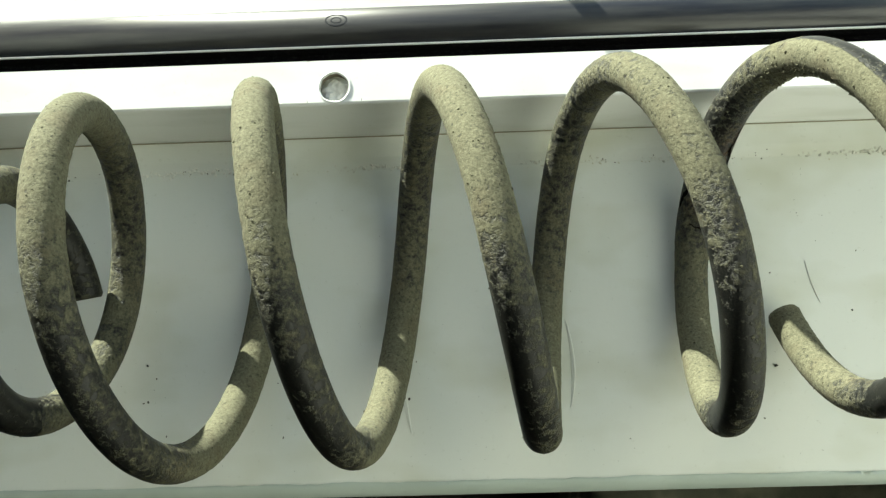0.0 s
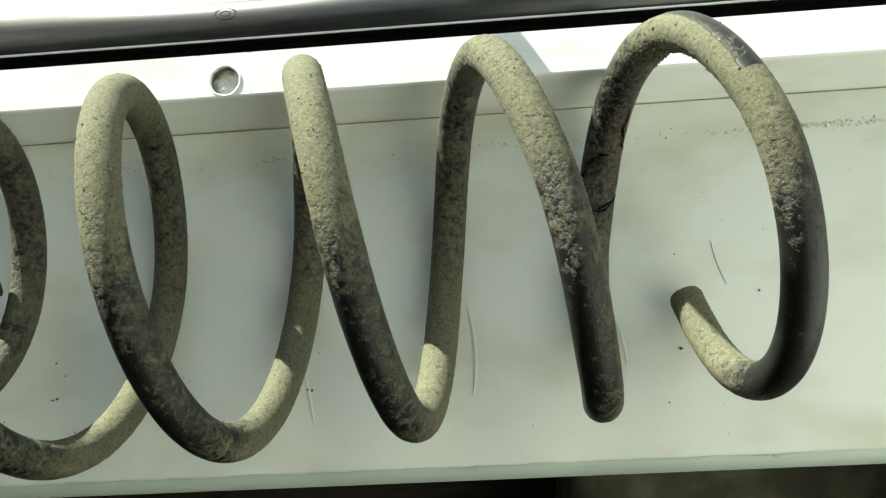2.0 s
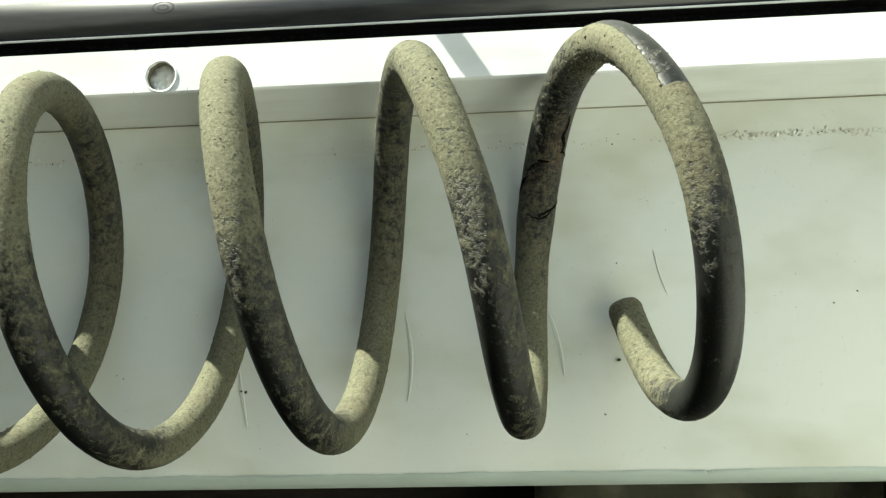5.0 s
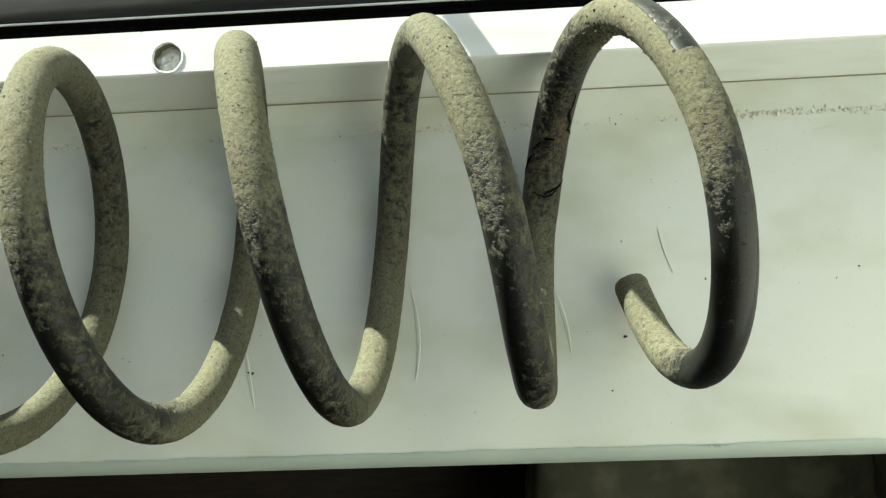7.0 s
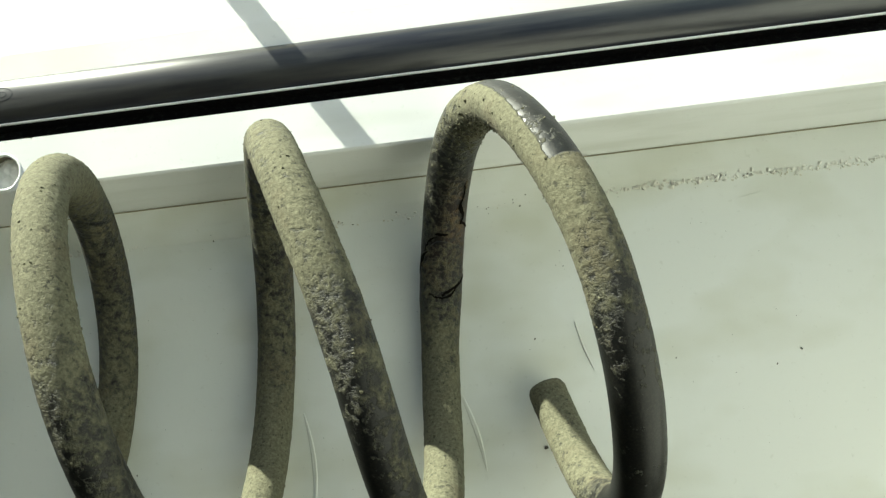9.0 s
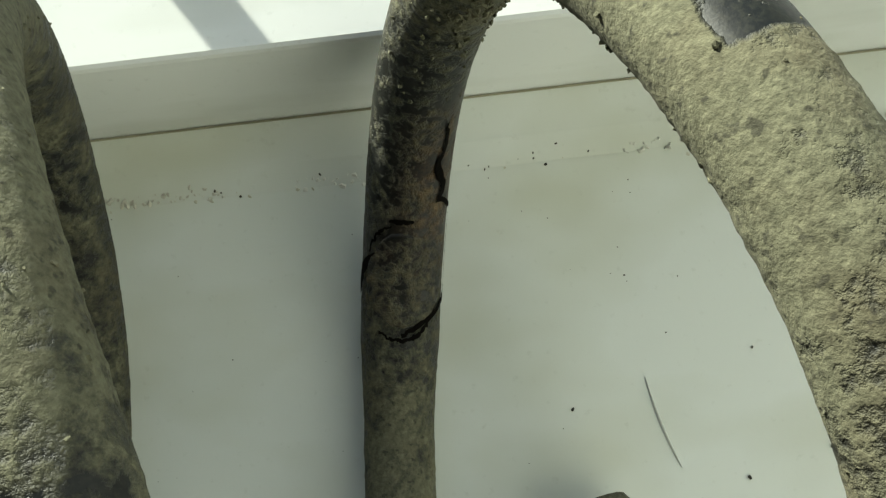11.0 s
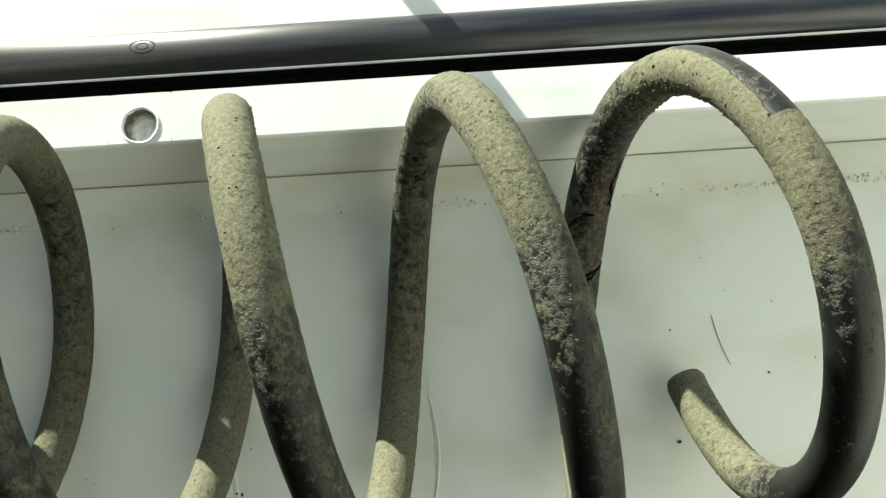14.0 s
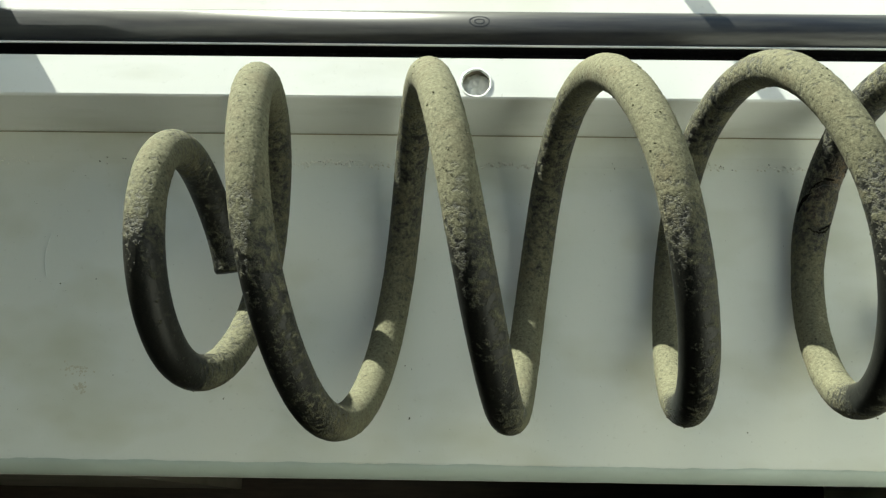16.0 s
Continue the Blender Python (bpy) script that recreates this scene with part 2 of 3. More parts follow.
# raised burr round the hole
burr = bmesh.new()
rings = []
for k in range(N):
    a = 2 * math.pi * k / N
    w = 1 + 0.06 * noise.noise((math.cos(a) * 2, math.sin(a) * 2, 3.1))
    rings.append([burr.verts.new((HX + math.cos(a) * r * w, HY + math.sin(a) * r * w, LEDGE + h)) for r, h in ((HR - 0.0003, -0.001), (HR - 0.0001, 0.0003), (HR + 0.0005, 0.0004), (HR + 0.0011, -0.0002))])
for k in range(N):
    for j in range(3):
        burr.faces.new((rings[k][j], rings[(k + 1) % N][j], rings[(k + 1) % N][j + 1], rings[k][j + 1]))
part("hole_rim", burr, M_PVC, win, smooth=True)
plug = bmesh.new()
bmesh.ops.create_grid(plug, x_segments=26, y_segments=26, size=HR)
for v in plug.verts:
    x, y = v.co.x / HR, v.co.y / HR
    sc = max(abs(x), abs(y)) / max(1e-6, math.hypot(x, y))
    x, y = x * sc, y * sc
    h = 0.0012 * noise.noise((x * 2.2, y * 2.2, 0.4)) + 0.0006 * noise.noise((x * 6, y * 6, 7.4)) + 0.0012 * (x * 0.7 - y * 0.7)
    v.co = Vector((HX + x * HR, HY + y * HR, LEDGE - 0.0038 + h))
part("hole_plug", plug, M_CAULK, win, "rough white filler in the screw hole", smooth=True)
# dark lining stands in for the shade down the hole
wallr = bmesh.new()
rw = [[wallr.verts.new((HX + math.cos(2 * math.pi * k / N) * (HR - 0.00025), HY + math.sin(2 * math.pi * k / N) * (HR - 0.00025), z)) for z in (LEDGE - 0.0006, LEDGE - 0.008)] for k in range(N)]
for k in range(N):
    wallr.faces.new((rw[k][0], rw[(k + 1) % N][0], rw[(k + 1) % N][1], rw[k][1]))
part("hole_wall", wallr, M_HOLE_SHADE, win, "inside of the screw hole, coloured dark for its shade", smooth=True)
# black gasket in its groove, bright lip, dark rounded outer gasket
part("groove_floor", box(bmesh.new(), XL, XR, GAP_Y + 0.0001, 0.0281, LEDGE - 0.012, LEDGE - 0.009), M_RUBBER, win)
part("groove_wall", box(bmesh.new(), XL, XR, 0.02815, 0.02835, LEDGE - 0.012, LEDGE - 0.0003), M_RUBBER, win)
part("groove_wall", box(bmesh.new(), XL, XR, GAP_Y - 0.0012, GAP_Y - 0.0001, LEDGE - 0.012, LEDGE - 0.0016), M_RUBBER, win)
part("gasket", extrude_profile([(0.0226, LEDGE - 0.0095), (0.0280, LEDGE - 0.0095), (0.0280, LEDGE - 0.0070), (0.0250, LEDGE - 0.0058), (0.0226, LEDGE - 0.0066)], XL, XR), M_RUBBER, win, "black rubber gasket")
part("lip", box(bmesh.new(), XL, XR, 0.0284, 0.0292, LEDGE - 0.02, LEDGE + 0.0006, 0.0002), M_PVC, win, "thin white plastic lip")
sp = []
for i in range(15):
    a = math.pi * i / 14
    sp.append((0.0383 + 0.0090 * math.cos(a), LEDGE - 0.0023 + 0.0050 * math.sin(a)))
sp += [(0.0293, LEDGE - 0.02), (0.0473, LEDGE - 0.02)]
part("outer_gasket", extrude_profile(sp, XL, XR), M_STRIP, win, "dark grey glossy rounded gasket strip", smooth=True)
imp = bmesh.new()
for ra, rb in ((0.0046, 0.0008), (0.0022, 0.0007)):
    ring_v = []
    for k in range(32):
        a = 2 * math.pi * k / 32
        y = 0.0400 + 0.55 * ra * math.sin(a)
        zt = LEDGE - 0.0023 + 0.0050 * math.sqrt(max(0.0, 1 - ((y - 0.0383) / 0.0090) ** 2))
        ring_v.append([imp.verts.new((0.0013 + (ra + d) * math.cos(a), y + 0.55 * d * math.sin(a), zt + h)) for d, h in ((-rb, -0.0001), (0, 0.00006), (rb, -0.0001))])
    for k in range(32):
        for q in range(2):
            imp.faces.new((ring_v[k][q], ring_v[(k + 1) % 32][q], ring_v[(k + 1) % 32][q + 1], ring_v[k][q + 1]))
part("moulded_mark", imp, M_STRIP, win, "round mark moulded into the gasket", smooth=True)
outer = extrude_profile([(0.0475, -0.045), (0.28, -0.045), (0.28, LEDGE - 0.014), (0.0580, LEDGE - 0.0045), (0.0580, LEDGE - 0.003), (0.0475, LEDGE - 0.003)], XL, XR)
part("outer_sill", outer, M_METAL, win, "white painted outer sill in full sun")
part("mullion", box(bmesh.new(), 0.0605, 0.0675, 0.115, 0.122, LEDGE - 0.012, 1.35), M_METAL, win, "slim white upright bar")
for nm, x0, x1 in (("jamb", XL - 0.0, XL + 0.045), ("jamb", XR - 0.045, XR)):
    part(nm, box(bmesh.new(), x0, x1, 0.004, 0.07, LEDGE + 0.0008, 1.35, 0.002), M_PVC, win)

# flat trim strip between frame and sill
trim = new("trim", mesh_of("trim", extrude_profile([(SILL_BACK - 0.0020, 0.0001), (FOOT_Y - 0.0005, 0.0001), (FOOT_Y - 0.0005, 0.0012), (SILL_BACK + 0.004, 0.0009)], XL, XR), M_SILL))
tagged(trim, kind="structure", label="white plastic cover strip along the frame foot", category="trim")

# ---- coil spring ----
KNOT_X = [-0.1077, -0.1173, -0.121, -0.1197, -0.1147, -0.1063, -0.0963, -0.0895, -0.0853, -0.0775, -0.0626, -0.0476, -0.0357, -0.028, -0.0193, -0.0071, 0.0068, 0.0179, 0.0283, 0.0376, 0.0501, 0.0661, 0.0788, 0.0853, 0.0921, 0.1016, 0.1183, 0.1386, 0.1489, 0.1535, 0.1569, 0.1692, 0.1891, 0.2094, 0.2141, 0.2042, 0.1868, 0.1597]
KNOT_R = [0.0488, 0.0467, 0.0451, 0.045, 0.045, 0.0471, 0.0554, 0.0629, 0.0685, 0.0711, 0.069, 0.0682, 0.0691, 0.0674, 0.0679, 0.0696, 0.0693, 0.0691, 0.0682, 0.0659, 0.0665, 0.0683, 0.0687, 0.0693, 0.0666, 0.0638, 0.0651, 0.0602, 0.0675, 0.0696, 0.0663, 0.0655, 0.0649, 0.0636, 0.0661, 0.0694, 0.0691, 0.0699]
YC, YS, ZC, ZS = -0.0757, 0.0105, 0.0755, -0.0031
WIRE = 0.0073
T0, T1 = -170.2, 1955.8


def knot(c, th):
    a = min(max((th + 180) / 60, 0), len(c) - 1.001)
    i = int(a)
    g = a - i
    p0, p1, p2, p3 = c[max(i - 1, 0)], c[i], c[i + 1], c[min(i + 2, len(c) - 1)]
    return p1 + 0.5 * g * (p2 - p0 + g * (2 * p0 - 5 * p1 + 4 * p2 - p3 + g * (3 * (p1 - p2) + p3 - p0)))


def axis_point(th):
    s = (th - 900) / 900
    return YC + YS * s, ZC + ZS * s


def centre(th):
    r, a = knot(KNOT_R, th), radians(th)
    y, z = axis_point(th)
    return Vector((knot(KNOT_X, th), y - r * math.sin(a), z + r * math.cos(a)))


def girth(th):
    """Radius of the wire; a plastic sleeve thickens one stretch."""
    g = min(max((th - 1618) / 14, 0), 1) * min(max((1722 - th) / 14, 0), 1)
    return WIRE + 0.0009 * g


def frame_at(th):
    """Centre of the wire, outward and sideways directions."""
    c = centre(th)
    tan = (centre(th + 0.5) - centre(th - 0.5)).normalized()
    y, z = axis_point(th)
    out = Vector((0, c.y - y, c.z - z))
    out = (out - tan * out.dot(tan)).normalized()
    return c, out, tan.cross(out)


def on_wire(th, phi, lift=0.0):
    """A point on the wire's skin: phi in degrees round the wire, 0 outward, 90 to the spring's right."""
    c, out, side = frame_at(th)
    a = radians(phi)
    d = out * math.cos(a) - side * math.sin(a)
    return c + d * (girth(th) + lift)


def crust_shade_at(th, phi):
    """Mud heavy where it settled, worn off along the lower front; sunlit and shaded stretches painted in too."""
    f = (th + 180) % 360 - 180
    # backs and fronts also lowered for shade, tops and sunlit patches raised
    tab = ((-180, 0.60), (-150, 0.50), (-110, 0.48), (-82, 0.72), (-34, 0.92), (-10, 0.78), (12, 0.48), (32, 0.27), (62, 0.26), (85, 0.38), (106, 0.72), (150, 0.82), (180, 0.60))
    m = 0.8
    for (a, p), (c, q) in zip(tab, tab[1:]):
        if a <= f <= c:
            m = p + (q - p) * (f - a) / (c - a)
    if 5 < f < 110:
        m += 0.16 * math.cos(radians(phi - 70)) * min(1, (f - 5) / 30)
    m -= 0.10 * min(max((th - 1612) / 25, 0), 1) * min(max((1735 - th) / 35, 0), 1)
    if th > 1690:                      # the last turn is worn nearly to the paint on its outside
        m -= 0.16 * max(0.0, math.cos(radians(phi - 40)))
        if abs(th - 1752) < 22 and abs((phi - 30 + 180) % 360 - 180) < 55:
            m -= 0.5
    elif th < 170:
        m -= 0.16
    elif 1340 < th < 1450:
        m -= 0.15
    return m


sp_bm = bmesh.new()
STEP, RING = 0.8, 44
steps = int((T1 - T0) / STEP)
lay = sp_bm.verts.layers.float_color.new("crust_shade")
rows_v = []
for i in range(steps + 1):
    th = T0 + (T1 - T0) * i / steps
    c, out, side = frame_at(th)
    end = min(i, steps - i)
    row = []
    for j in range(RING):
        phi = 360 * j / RING
        a = radians(phi)
        d = out * math.cos(a) - side * math.sin(a)
        cr = crust_shade_at(th, phi)
        p = c + d * WIRE
        lump = noise.noise(p * 260) * 0.5 + noise.noise(p * 700) * 0.5
        lift = (0.00030 * lump + 0.00034 * max(0, noise.noise(p * 1300))) * min(1, max(0.1, cr)) + 0.00008 * noise.noise(p * 60)
        if end < 2:
            lift -= 0.0004 * (2 - end)
        v = sp_bm.verts.new(c + d * (girth(th) + lift))
        rust = 0.5 * max(0.0, 1 - ((th - 1662) / 24) ** 2) * max(0.0, math.cos(radians(phi - 140))) ** 2
        v[lay] = (min(max(cr, 0), 1), min(rust, 1), 0, 1)
        row.append(v)
    rows_v.append(row)
for r0, r1 in zip(rows_v, rows_v[1:]):
    for j in range(RING):
        k = (j + 1) % RING
        sp_bm.faces.new((r0[j], r0[k], r1[k], r1[j]))
for row in (rows_v[0], rows_v[-1]):
    mid = sp_bm.verts.new(sum((v.co for v in row), Vector()) / RING)
    mid[lay] = (0.35, 0.2, 0, 1)
    for j in range(RING):
        sp_bm.faces.new((row[j], row[(j + 1) % RING], mid))
spring = empty("coil_spring", (0, YC, 0), label="black steel coil spring caked with olive dust on the sill", category="coil spring")
wire = part("wire", sp_bm, M_SPRING, spring, smooth=True)
wire.matrix_parent_inverse = Matrix.Translation((0, -YC, 0))

# peeling coating: dark open cracks on the back of one turn
def ribbon(bm, path, w0, lift=0.00025):
    """A narrow jagged gap along (th, phi) points of the wire."""
    rnd = random.Random(len(path) * 7 + int(path[0][0]))
    pts = []
    for (a, p), (a2, p2) in zip(path, path[1:]):
        for s in range(6):
            g = s / 6
            pts.append((a + (a2 - a) * g + rnd.uniform(-0.25, 0.25), p + (p2 - p) * g + rnd.uniform(-2.2, 2.2)))
    pts.append(path[-1])
    prev = None
    for i, (a, p) in enumerate(pts):
        w = w0 * (0.35 + 0.65 * math.sin(math.pi * min(max(i / (len(pts) - 1), 0.06), 0.94))) * rnd.uniform(0.7, 1.35)
        here = on_wire(a, p, lift)
        nxt = on_wire(pts[min(i + 1, len(pts) - 1)][0], pts[min(i + 1, len(pts) - 1)][1], lift)
        bak = on_wire(pts[max(i - 1, 0)][0], pts[max(i - 1, 0)][1], lift)
        c = centre(a)
        nrm = (here - c).normalized()
        across = (nxt - bak).cross(nrm).normalized() * w / 2
        cur = (bm.verts.new(here - across), bm.verts.new(here + across))
        if prev:
            bm.faces.new((prev[0], prev[1], cur[1], cur[0]))
        prev = cur
    return bm


def shell(bm, thick):
    bmesh.ops.solidify(bm, geom=bm.faces[:], thickness=thick)
    return bm


CRACKS = [
    ([(1679.0, 142.0), (1672.5, 138.0), (1669.0, 146.0), (1664.5, 130.0), (1661.5, 134.0), (1657.5, 92.0), (1655.5, 94.0)], 0.0015),
    ([(1655.5, 94.0), (1652.5, 92.0), (1647.5, 90.0), (1643.0, 90.0), (1640.0, 100.0), (1636.0, 152.0), (1634.0, 176.0)], 0.0015),
    ([(1650.0, 216.0), (1645.5, 248.0), (1640.5, 262.0)], 0.0023),
    ([(1657.0, 202.0), (1657.5, 184.0), (1657.5, 170.0)], 0.0012),
]
CRACKS += [([(1645 + 12 * math.cos(radians(a)), 178 + 60 * math.sin(radians(a))) for a in range(a0, a1, 12)], w) for a0, a1, w in ((150, 262, 0.0008), (20, 80, 0.0006))]
for path, w in CRACKS:
    ob = part("crack", shell(ribbon(bmesh.new(), path, w), 0.0003), M_CRACK, spring, "open dark crack in the peeling coating")
    ob.matrix_parent_inverse = Matrix.Translation((0, -YC, 0))

# raised blister of coating with a lifted rim
fl = bmesh.new()
lay_f = fl.verts.layers.float_color.new("crust_shade")
FA, FP, FW, FH = 1645.2, 174.0, 9.7, 60.0
rows_f = []
for i in range(25):
    rho = i / 24
    ring = []
    for j in range(48):
        a = 2 * math.pi * j / 48
        wob = 1 + 0.10 * noise.noise((math.cos(a) * 1.6, math.sin(a) * 1.6, 2.0)) + 0.05 * noise.noise((math.cos(a) * 5, math.sin(a) * 5, 9.0))
        th, ph = FA + FW * rho * wob * math.cos(a), FP + FH * rho * wob * math.sin(a)
        h = 0.00055 + 0.00018 * noise.noise((th * 0.3, ph * 0.05, 1.0)) if rho < 0.97 else -0.0003
        v = fl.verts.new(on_wire(th, ph, h))
        ring.append(v)
    rows_f.append(ring)
for v in fl.verts:
    v[lay_f] = (0.46, 0.15, 0, 1)
for r0, r1 in zip(rows_f, rows_f[1:]):
    for j in range(48):
        k = (j + 1) % 48
        fl.faces.new((r0[j], r0[k], r1[k], r1[j]))
bmesh.ops.remove_doubles(fl, verts=fl.verts, dist=1e-6)
ob = part("blister", fl, M_SPRING, spring, "lifted flake of dusty coating", smooth=True)
ob.matrix_parent_inverse = Matrix.Translation((0, -YC, 0))


# crumbs of dried mud clinging to the wire
def crumb(bm, at, r, rnd):
    m = Matrix.Translation(at) @ Euler((rnd.uniform(0, 6), rnd.uniform(0, 6), rnd.uniform(0, 6))).to_matrix().to_4x4() @ Matrix.Diagonal((r, r * rnd.uniform(0.6, 1), r * rnd.uniform(0.4, 0.8), 1))
    vs = bmesh.ops.create_icosphere(bm, subdivisions=1, radius=1.0, matrix=m)["verts"]
    for v in vs:
        v.co += Vector((rnd.uniform(-1, 1), rnd.uniform(-1, 1), rnd.uniform(-1, 1))) * r * 0.28


rnd = random.Random(5)
mud = bmesh.new()
for i in range(900):
    k = rnd.choice((0, 1, 2, 3, 4, 5))
    th = 360 * k + rnd.choice((rnd.uniform(-100, 25), rnd.uniform(-80, 10), rnd.uniform(80, 150)))
    if not T0 + 2 < th < T1 - 2:
        continue
    crumb(mud, on_wire(th, rnd.uniform(0, 360), 0.0), rnd.uniform(0.0002, 0.00055), rnd)
for i in range(420):                       # caked inner edge of the last turn
    th, ph = 1800 + rnd.gauss(-72, 16), 180 + rnd.gauss(0, 42)
    crumb(mud, on_wire(th, ph, 0.0001), rnd.uniform(0.0002, 0.0007), rnd)
lay_m = mud.verts.layers.float_color.new("crust_shade")
for v in mud.verts:
    v[lay_m] = (0.95, 0.0, 0, 1)
ob = part("dried_mud", mud, M_SPRING, spring, "crumbs of dried olive mud")
ob["kind"] = "stuff"
ob.matrix_parent_inverse = Matrix.Translation((0, -YC, 0))

# ---- marks on the sill ----
def score(name, pts, w):
    """A shallow curved scratch with a raised burr."""
    bm = bmesh.new()
    prev = None
    n = 24
    for i in range(n + 1):
        g = i / n
        (x0, y0), (x1, y1), (x2, y2) = pts
        x = (1 - g) ** 2 * x0 + 2 * g * (1 - g) * x1 + g * g * x2
        y = (1 - g) ** 2 * y0 + 2 * g * (1 - g) * y1 + g * g * y2
        ww = w * (0.3 + math.sin(math.pi * g)) * 0.7
        cur = [bm.verts.new((x + dx * ww, y, z)) for dx, z in ((-1, 0.00001), (-0.4, 0.0004), (0.0, 0.00008), (0.4, 0.00045), (1, 0.00001))]
        if prev:
            for j in range(4):
                bm.faces.new((prev[j], prev[j + 1], cur[j + 1], cur[j]))
        prev = cur
    return part(name, bm, M_SILL, sill, "shallow curved scratch", smooth=True)


score("scratch", ((0.0996, -0.0914), (0.1043, -0.1121), (0.1003, -0.1306)), 0.0011)
score("scratch", ((0.1606, -0.0870), (0.1677, -0.1044), (0.1688, -0.1208)), 0.0011)
score("scratch", ((0.0245, -0.1132), (0.0256, -0.1251), (0.0287, -0.1404)), 0.0011)
score("scratch", ((0.2096, -0.0675), (0.2112, -0.0783), (0.2149, -0.0870)), 0.0004)
score("scratch", ((0.2795, -0.0261), (0.2847, -0.0252), (0.2900, -0.0245)), 0.0004)
score("scratch", ((-0.2044, -0.0762), (-0.2086, -0.0664), (-0.2044, -0.0544)), 0.0004)

# dirt grains lying on the sill, each one a thing of its own
GRAINS = [(0.0260, -0.1246, 0.9), (0.1857, -0.1377, 0.8), (-0.0914, -0.1071, 0.8), (-0.0927, -0.1240, 0.8), (-0.0290, -0.1408, 1.0),
          (0.2288, -0.0907, 0.9), (0.1934, -0.0725, 0.7), (-0.0819, -0.1390, 0.9), (-0.1806, -0.0768, 0.6), (-0.1680, -0.1227, 0.6),
          (0.1927, -0.1145, 1.4), (0.2467, -0.0859, 0.6), (0.0315, -0.1084, 0.5), (0.2100, -0.1522, 0.5), (0.1260, -0.1451, 0.5), (-0.0315, -0.1165, 0.5),
          (0.2152, -0.0584, 0.4), (0.2079, -0.0451, 0.4), (0.2331, -0.0635, 0.5), (-0.1155, -0.1329, 0.6),
          (0.0280, -0.1251, 1.1), (-0.0906, -0.1234, 0.9), (-0.0284, -0.1180, 0.6), (0.2846, -0.0924, 0.7), (0.2946, -0.0876, 0.7), (-0.1976, -0.0792, 0.6), (-0.0871, -0.1130, 0.6)]
for x, y, s in GRAINS:
    bm = bmesh.new()
    crumb(bm, (0, 0, 0.0003 * s), 0.0007 * s, rnd)
    g = new("dirt_grain", mesh_of("dirt_grain", bm, M_DIRT))
    g.location = (x, y, 0.0)
    tagged(g, "small dark grain of dirt on the white sill", "dirt", "dirt grains on the sill")
dust = bmesh.new()
for i in range(260):
    crumb(dust, (rnd.uniform(-0.24, 0.3), rnd.uniform(-0.16, -0.02), 0.0001), rnd.uniform(0.00008, 0.0002), rnd)
tagged(new("fine_dirt", mesh_of("fine_dirt", dust, M_DIRT)), "fine scattered dirt specks on the sill", "dirt", kind="stuff")

# torn sealant along the cover strip
seal = bmesh.new()
x = -0.27
while x < 0.5:
    d = noise.noise((x * 22, 0.3, 0))
    if d > -0.12:
        crumb(seal, (x, SILL_BACK - 0.0008 + rnd.gauss(0, 0.0009), 0.0001), rnd.uniform(0.0004, 0.0012) * (0.7 + max(d, 0)), rnd)
    x += rnd.uniform(0.0004, 0.0012)
tagged(new("old_sealant", mesh_of("old_sealant", seal, M_CAULK)), "torn remains of old sealant along the cover strip", "sealant", kind="stuff")
dk = bmesh.new()
for i in range(150):
    x = rnd.uniform(-0.27, 0.45)
    if noise.noise((x * 30, 4.3, 0)) > 0.05:
        crumb(dk, (x, SILL_BACK - 0.0008 + rnd.gauss(0, 0.0012), 0.0007), rnd.uniform(0.0002, 0.0005), rnd)
tagged(new("sealant_dirt", mesh_of("sealant_dirt", dk, M_DIRT)), "dark dirt caught in the old sealant", "dirt", kind="stuff")
smear = bmesh.new()
for i in range(260):
    cx, sx = rnd.choice(((-0.045, 0.022), (0.305, 0.030), (0.125, 0.03), (0.30, 0.018)))
    crumb(smear, (rnd.gauss(cx, sx), SILL_BACK - 0.0012 + rnd.gauss(0, 0.0011), 0.0), rnd.uniform(0.0002, 0.0007), rnd)
for v in smear.verts:
    v.co.z *= 0.5
for cx, cy, sx in ((-0.1857, -0.1203, 0.0035), (-0.1830, -0.1290, 0.0015)):
    for i in range(40):
        crumb(smear, (rnd.gauss(cx, sx), rnd.gauss(cy, 0.0012), 0.0), rnd.uniform(0.0003, 0.0008), rnd)
for v in smear.verts:
    if v.co.y < -0.1:
        v.co.z *= 0.3
tagged(new("dirt_smear", mesh_of("dirt_smear", smear, M_SMEAR)), "brownish dirt smeared on the sill and old sealant", "dirt", kind="stuff")
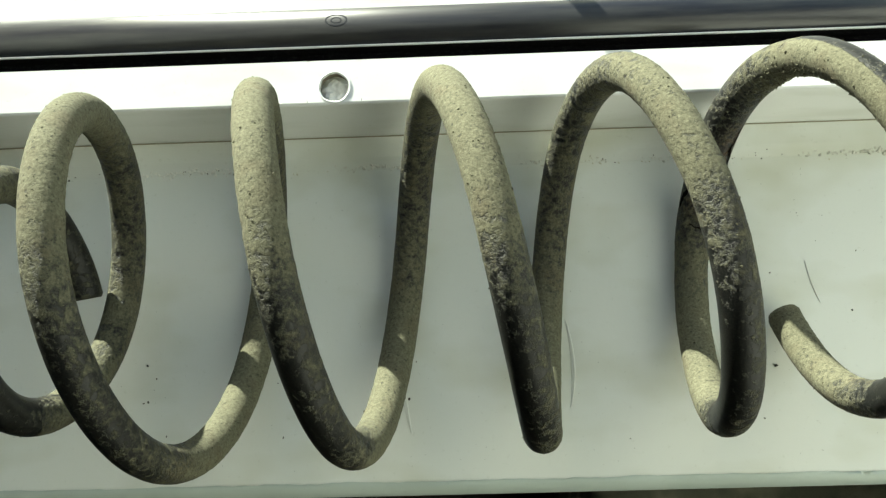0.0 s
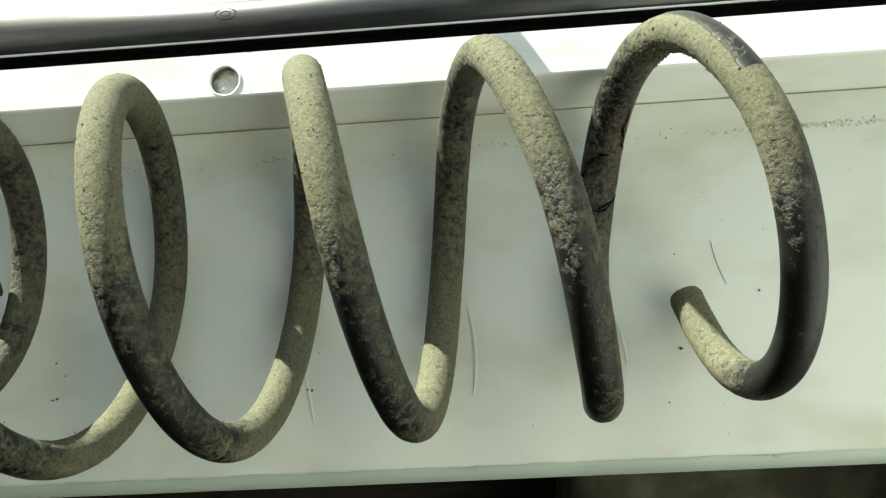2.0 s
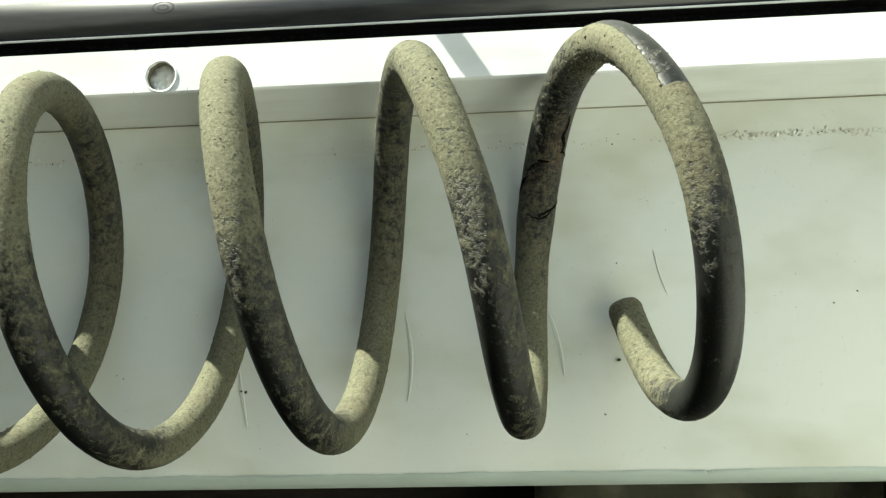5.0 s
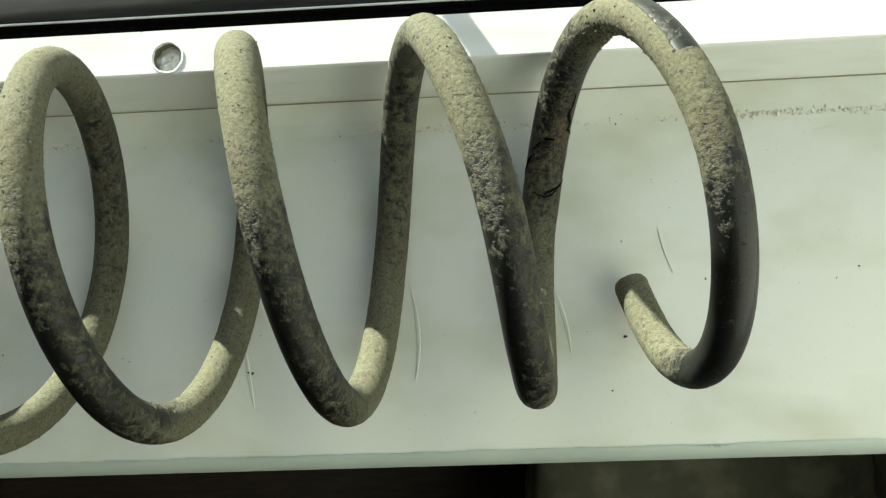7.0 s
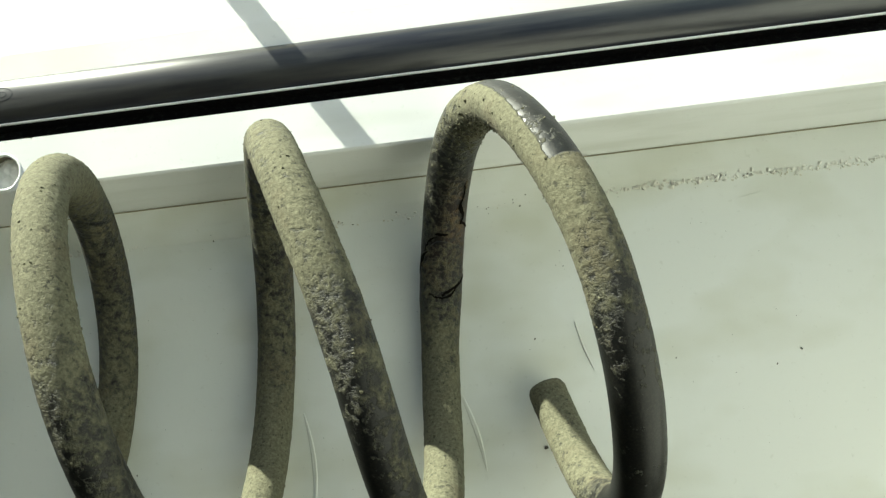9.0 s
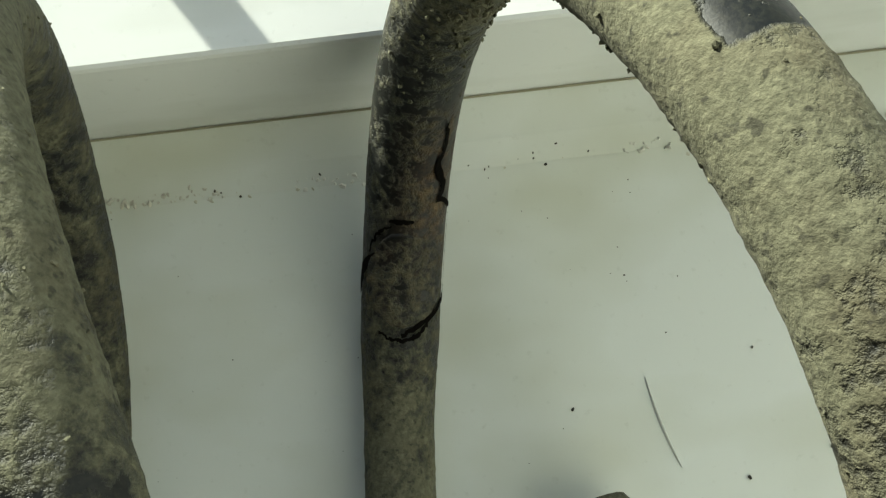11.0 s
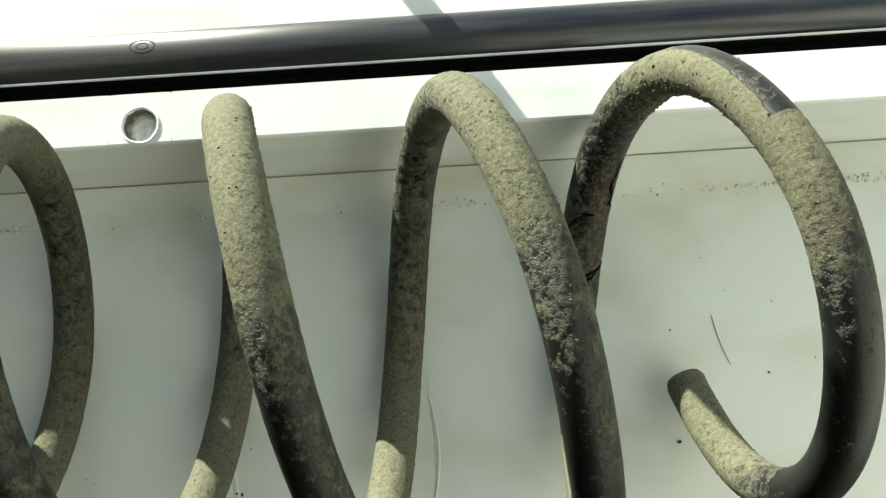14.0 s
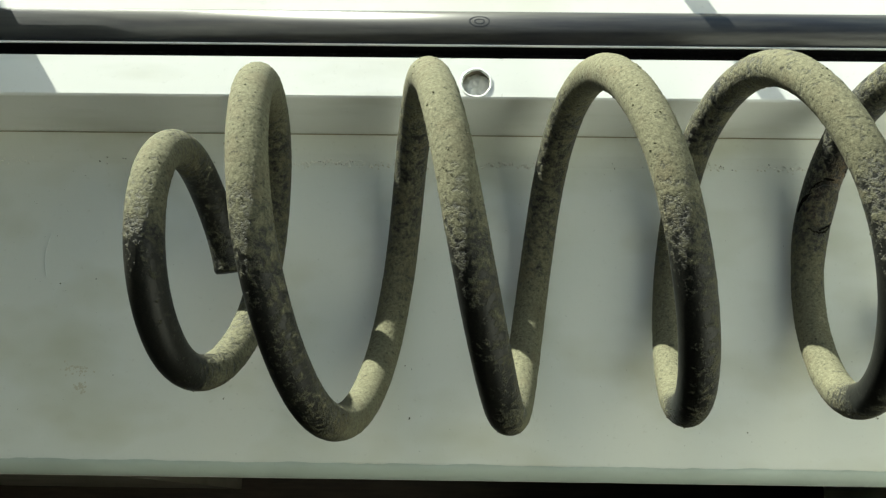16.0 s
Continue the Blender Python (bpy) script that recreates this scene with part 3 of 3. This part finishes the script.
# dirty joint between frame and cover strip
part("joint", box(bmesh.new(), XL, XR, FOOT_Y - 0.0005, FOOT_Y - 0.0001, -0.01, 0.0016), M_LINE, win)

# worn film along the rounded front edge
film = bmesh.new()
prev = None
for i in range(221):
    x = -0.279 + (0.738 * i / 220)
    top = -0.1613 + 0.0007 * noise.noise((x * 60, 1.7, 0)) + 0.0005 * noise.noise((x * 200, 5.7, 0))
    row = [(top, 0.00025), (FLAT - 0.0008, 0.0003)]
    for a in (20, 40, 60, 80):
        r = radians(a)
        row.append((FLAT - 0.0002 - 0.0070 * math.sin(r), 0.0003 - 0.0067 * (1 - math.cos(r)) * 1.6))
    cur = [film.verts.new((x, y, z)) for y, z in row]
    if prev:
        for j in range(len(row) - 1):
            film.faces.new((prev[j], prev[j + 1], cur[j + 1], cur[j]))
    prev = cur
part("edge_film", film, M_EDGE, sill, "pale green edge film, torn along its border", smooth=True)

# ---- below the sill ----
cl = bmesh.new()
NX, NY = 90, 70
grid = []
for i in range(NX + 1):
    col_v = []
    for j in range(NY + 1):
        x, y = 0.155 + 0.29 * i / NX, -0.175 - 1.0 * j / NY
        edge = min(1.0, (x - 0.155) / 0.05)
        z = -0.45 - 0.05 * (1 - math.sqrt(max(0.0, 1 - (1 - edge) ** 2))) + 0.012 * noise.noise((x * 9, y * 5, 1)) + 0.006 * noise.noise((x * 25, y * 12, 4))
        col_v.append(cl.verts.new((x + 0.01 * noise.noise((0, y * 14, 3)), y, z)))
    grid.append(col_v)
for a, c in zip(grid, grid[1:]):
    for j in range(NY):
        cl.faces.new((a[j], a[j + 1], c[j + 1], c[j]))
rim = [v for v in grid[0]] + [c[-1] for c in grid[1:]] + [v for v in reversed(grid[-1][:-1])] + [c[0] for c in reversed(grid[1:-1])]
low = [cl.verts.new((v.co.x, v.co.y, -0.85)) for v in rim]
for i in range(len(rim)):
    j = (i + 1) % len(rim)
    cl.faces.new((rim[i], rim[j], low[j], low[i]))
sofa = new("covered_couch", mesh_of("covered_couch", cl, M_CLOTH, True))
tagged(sofa, "couch under a creased olive-grey patterned cloth cover", "couch")
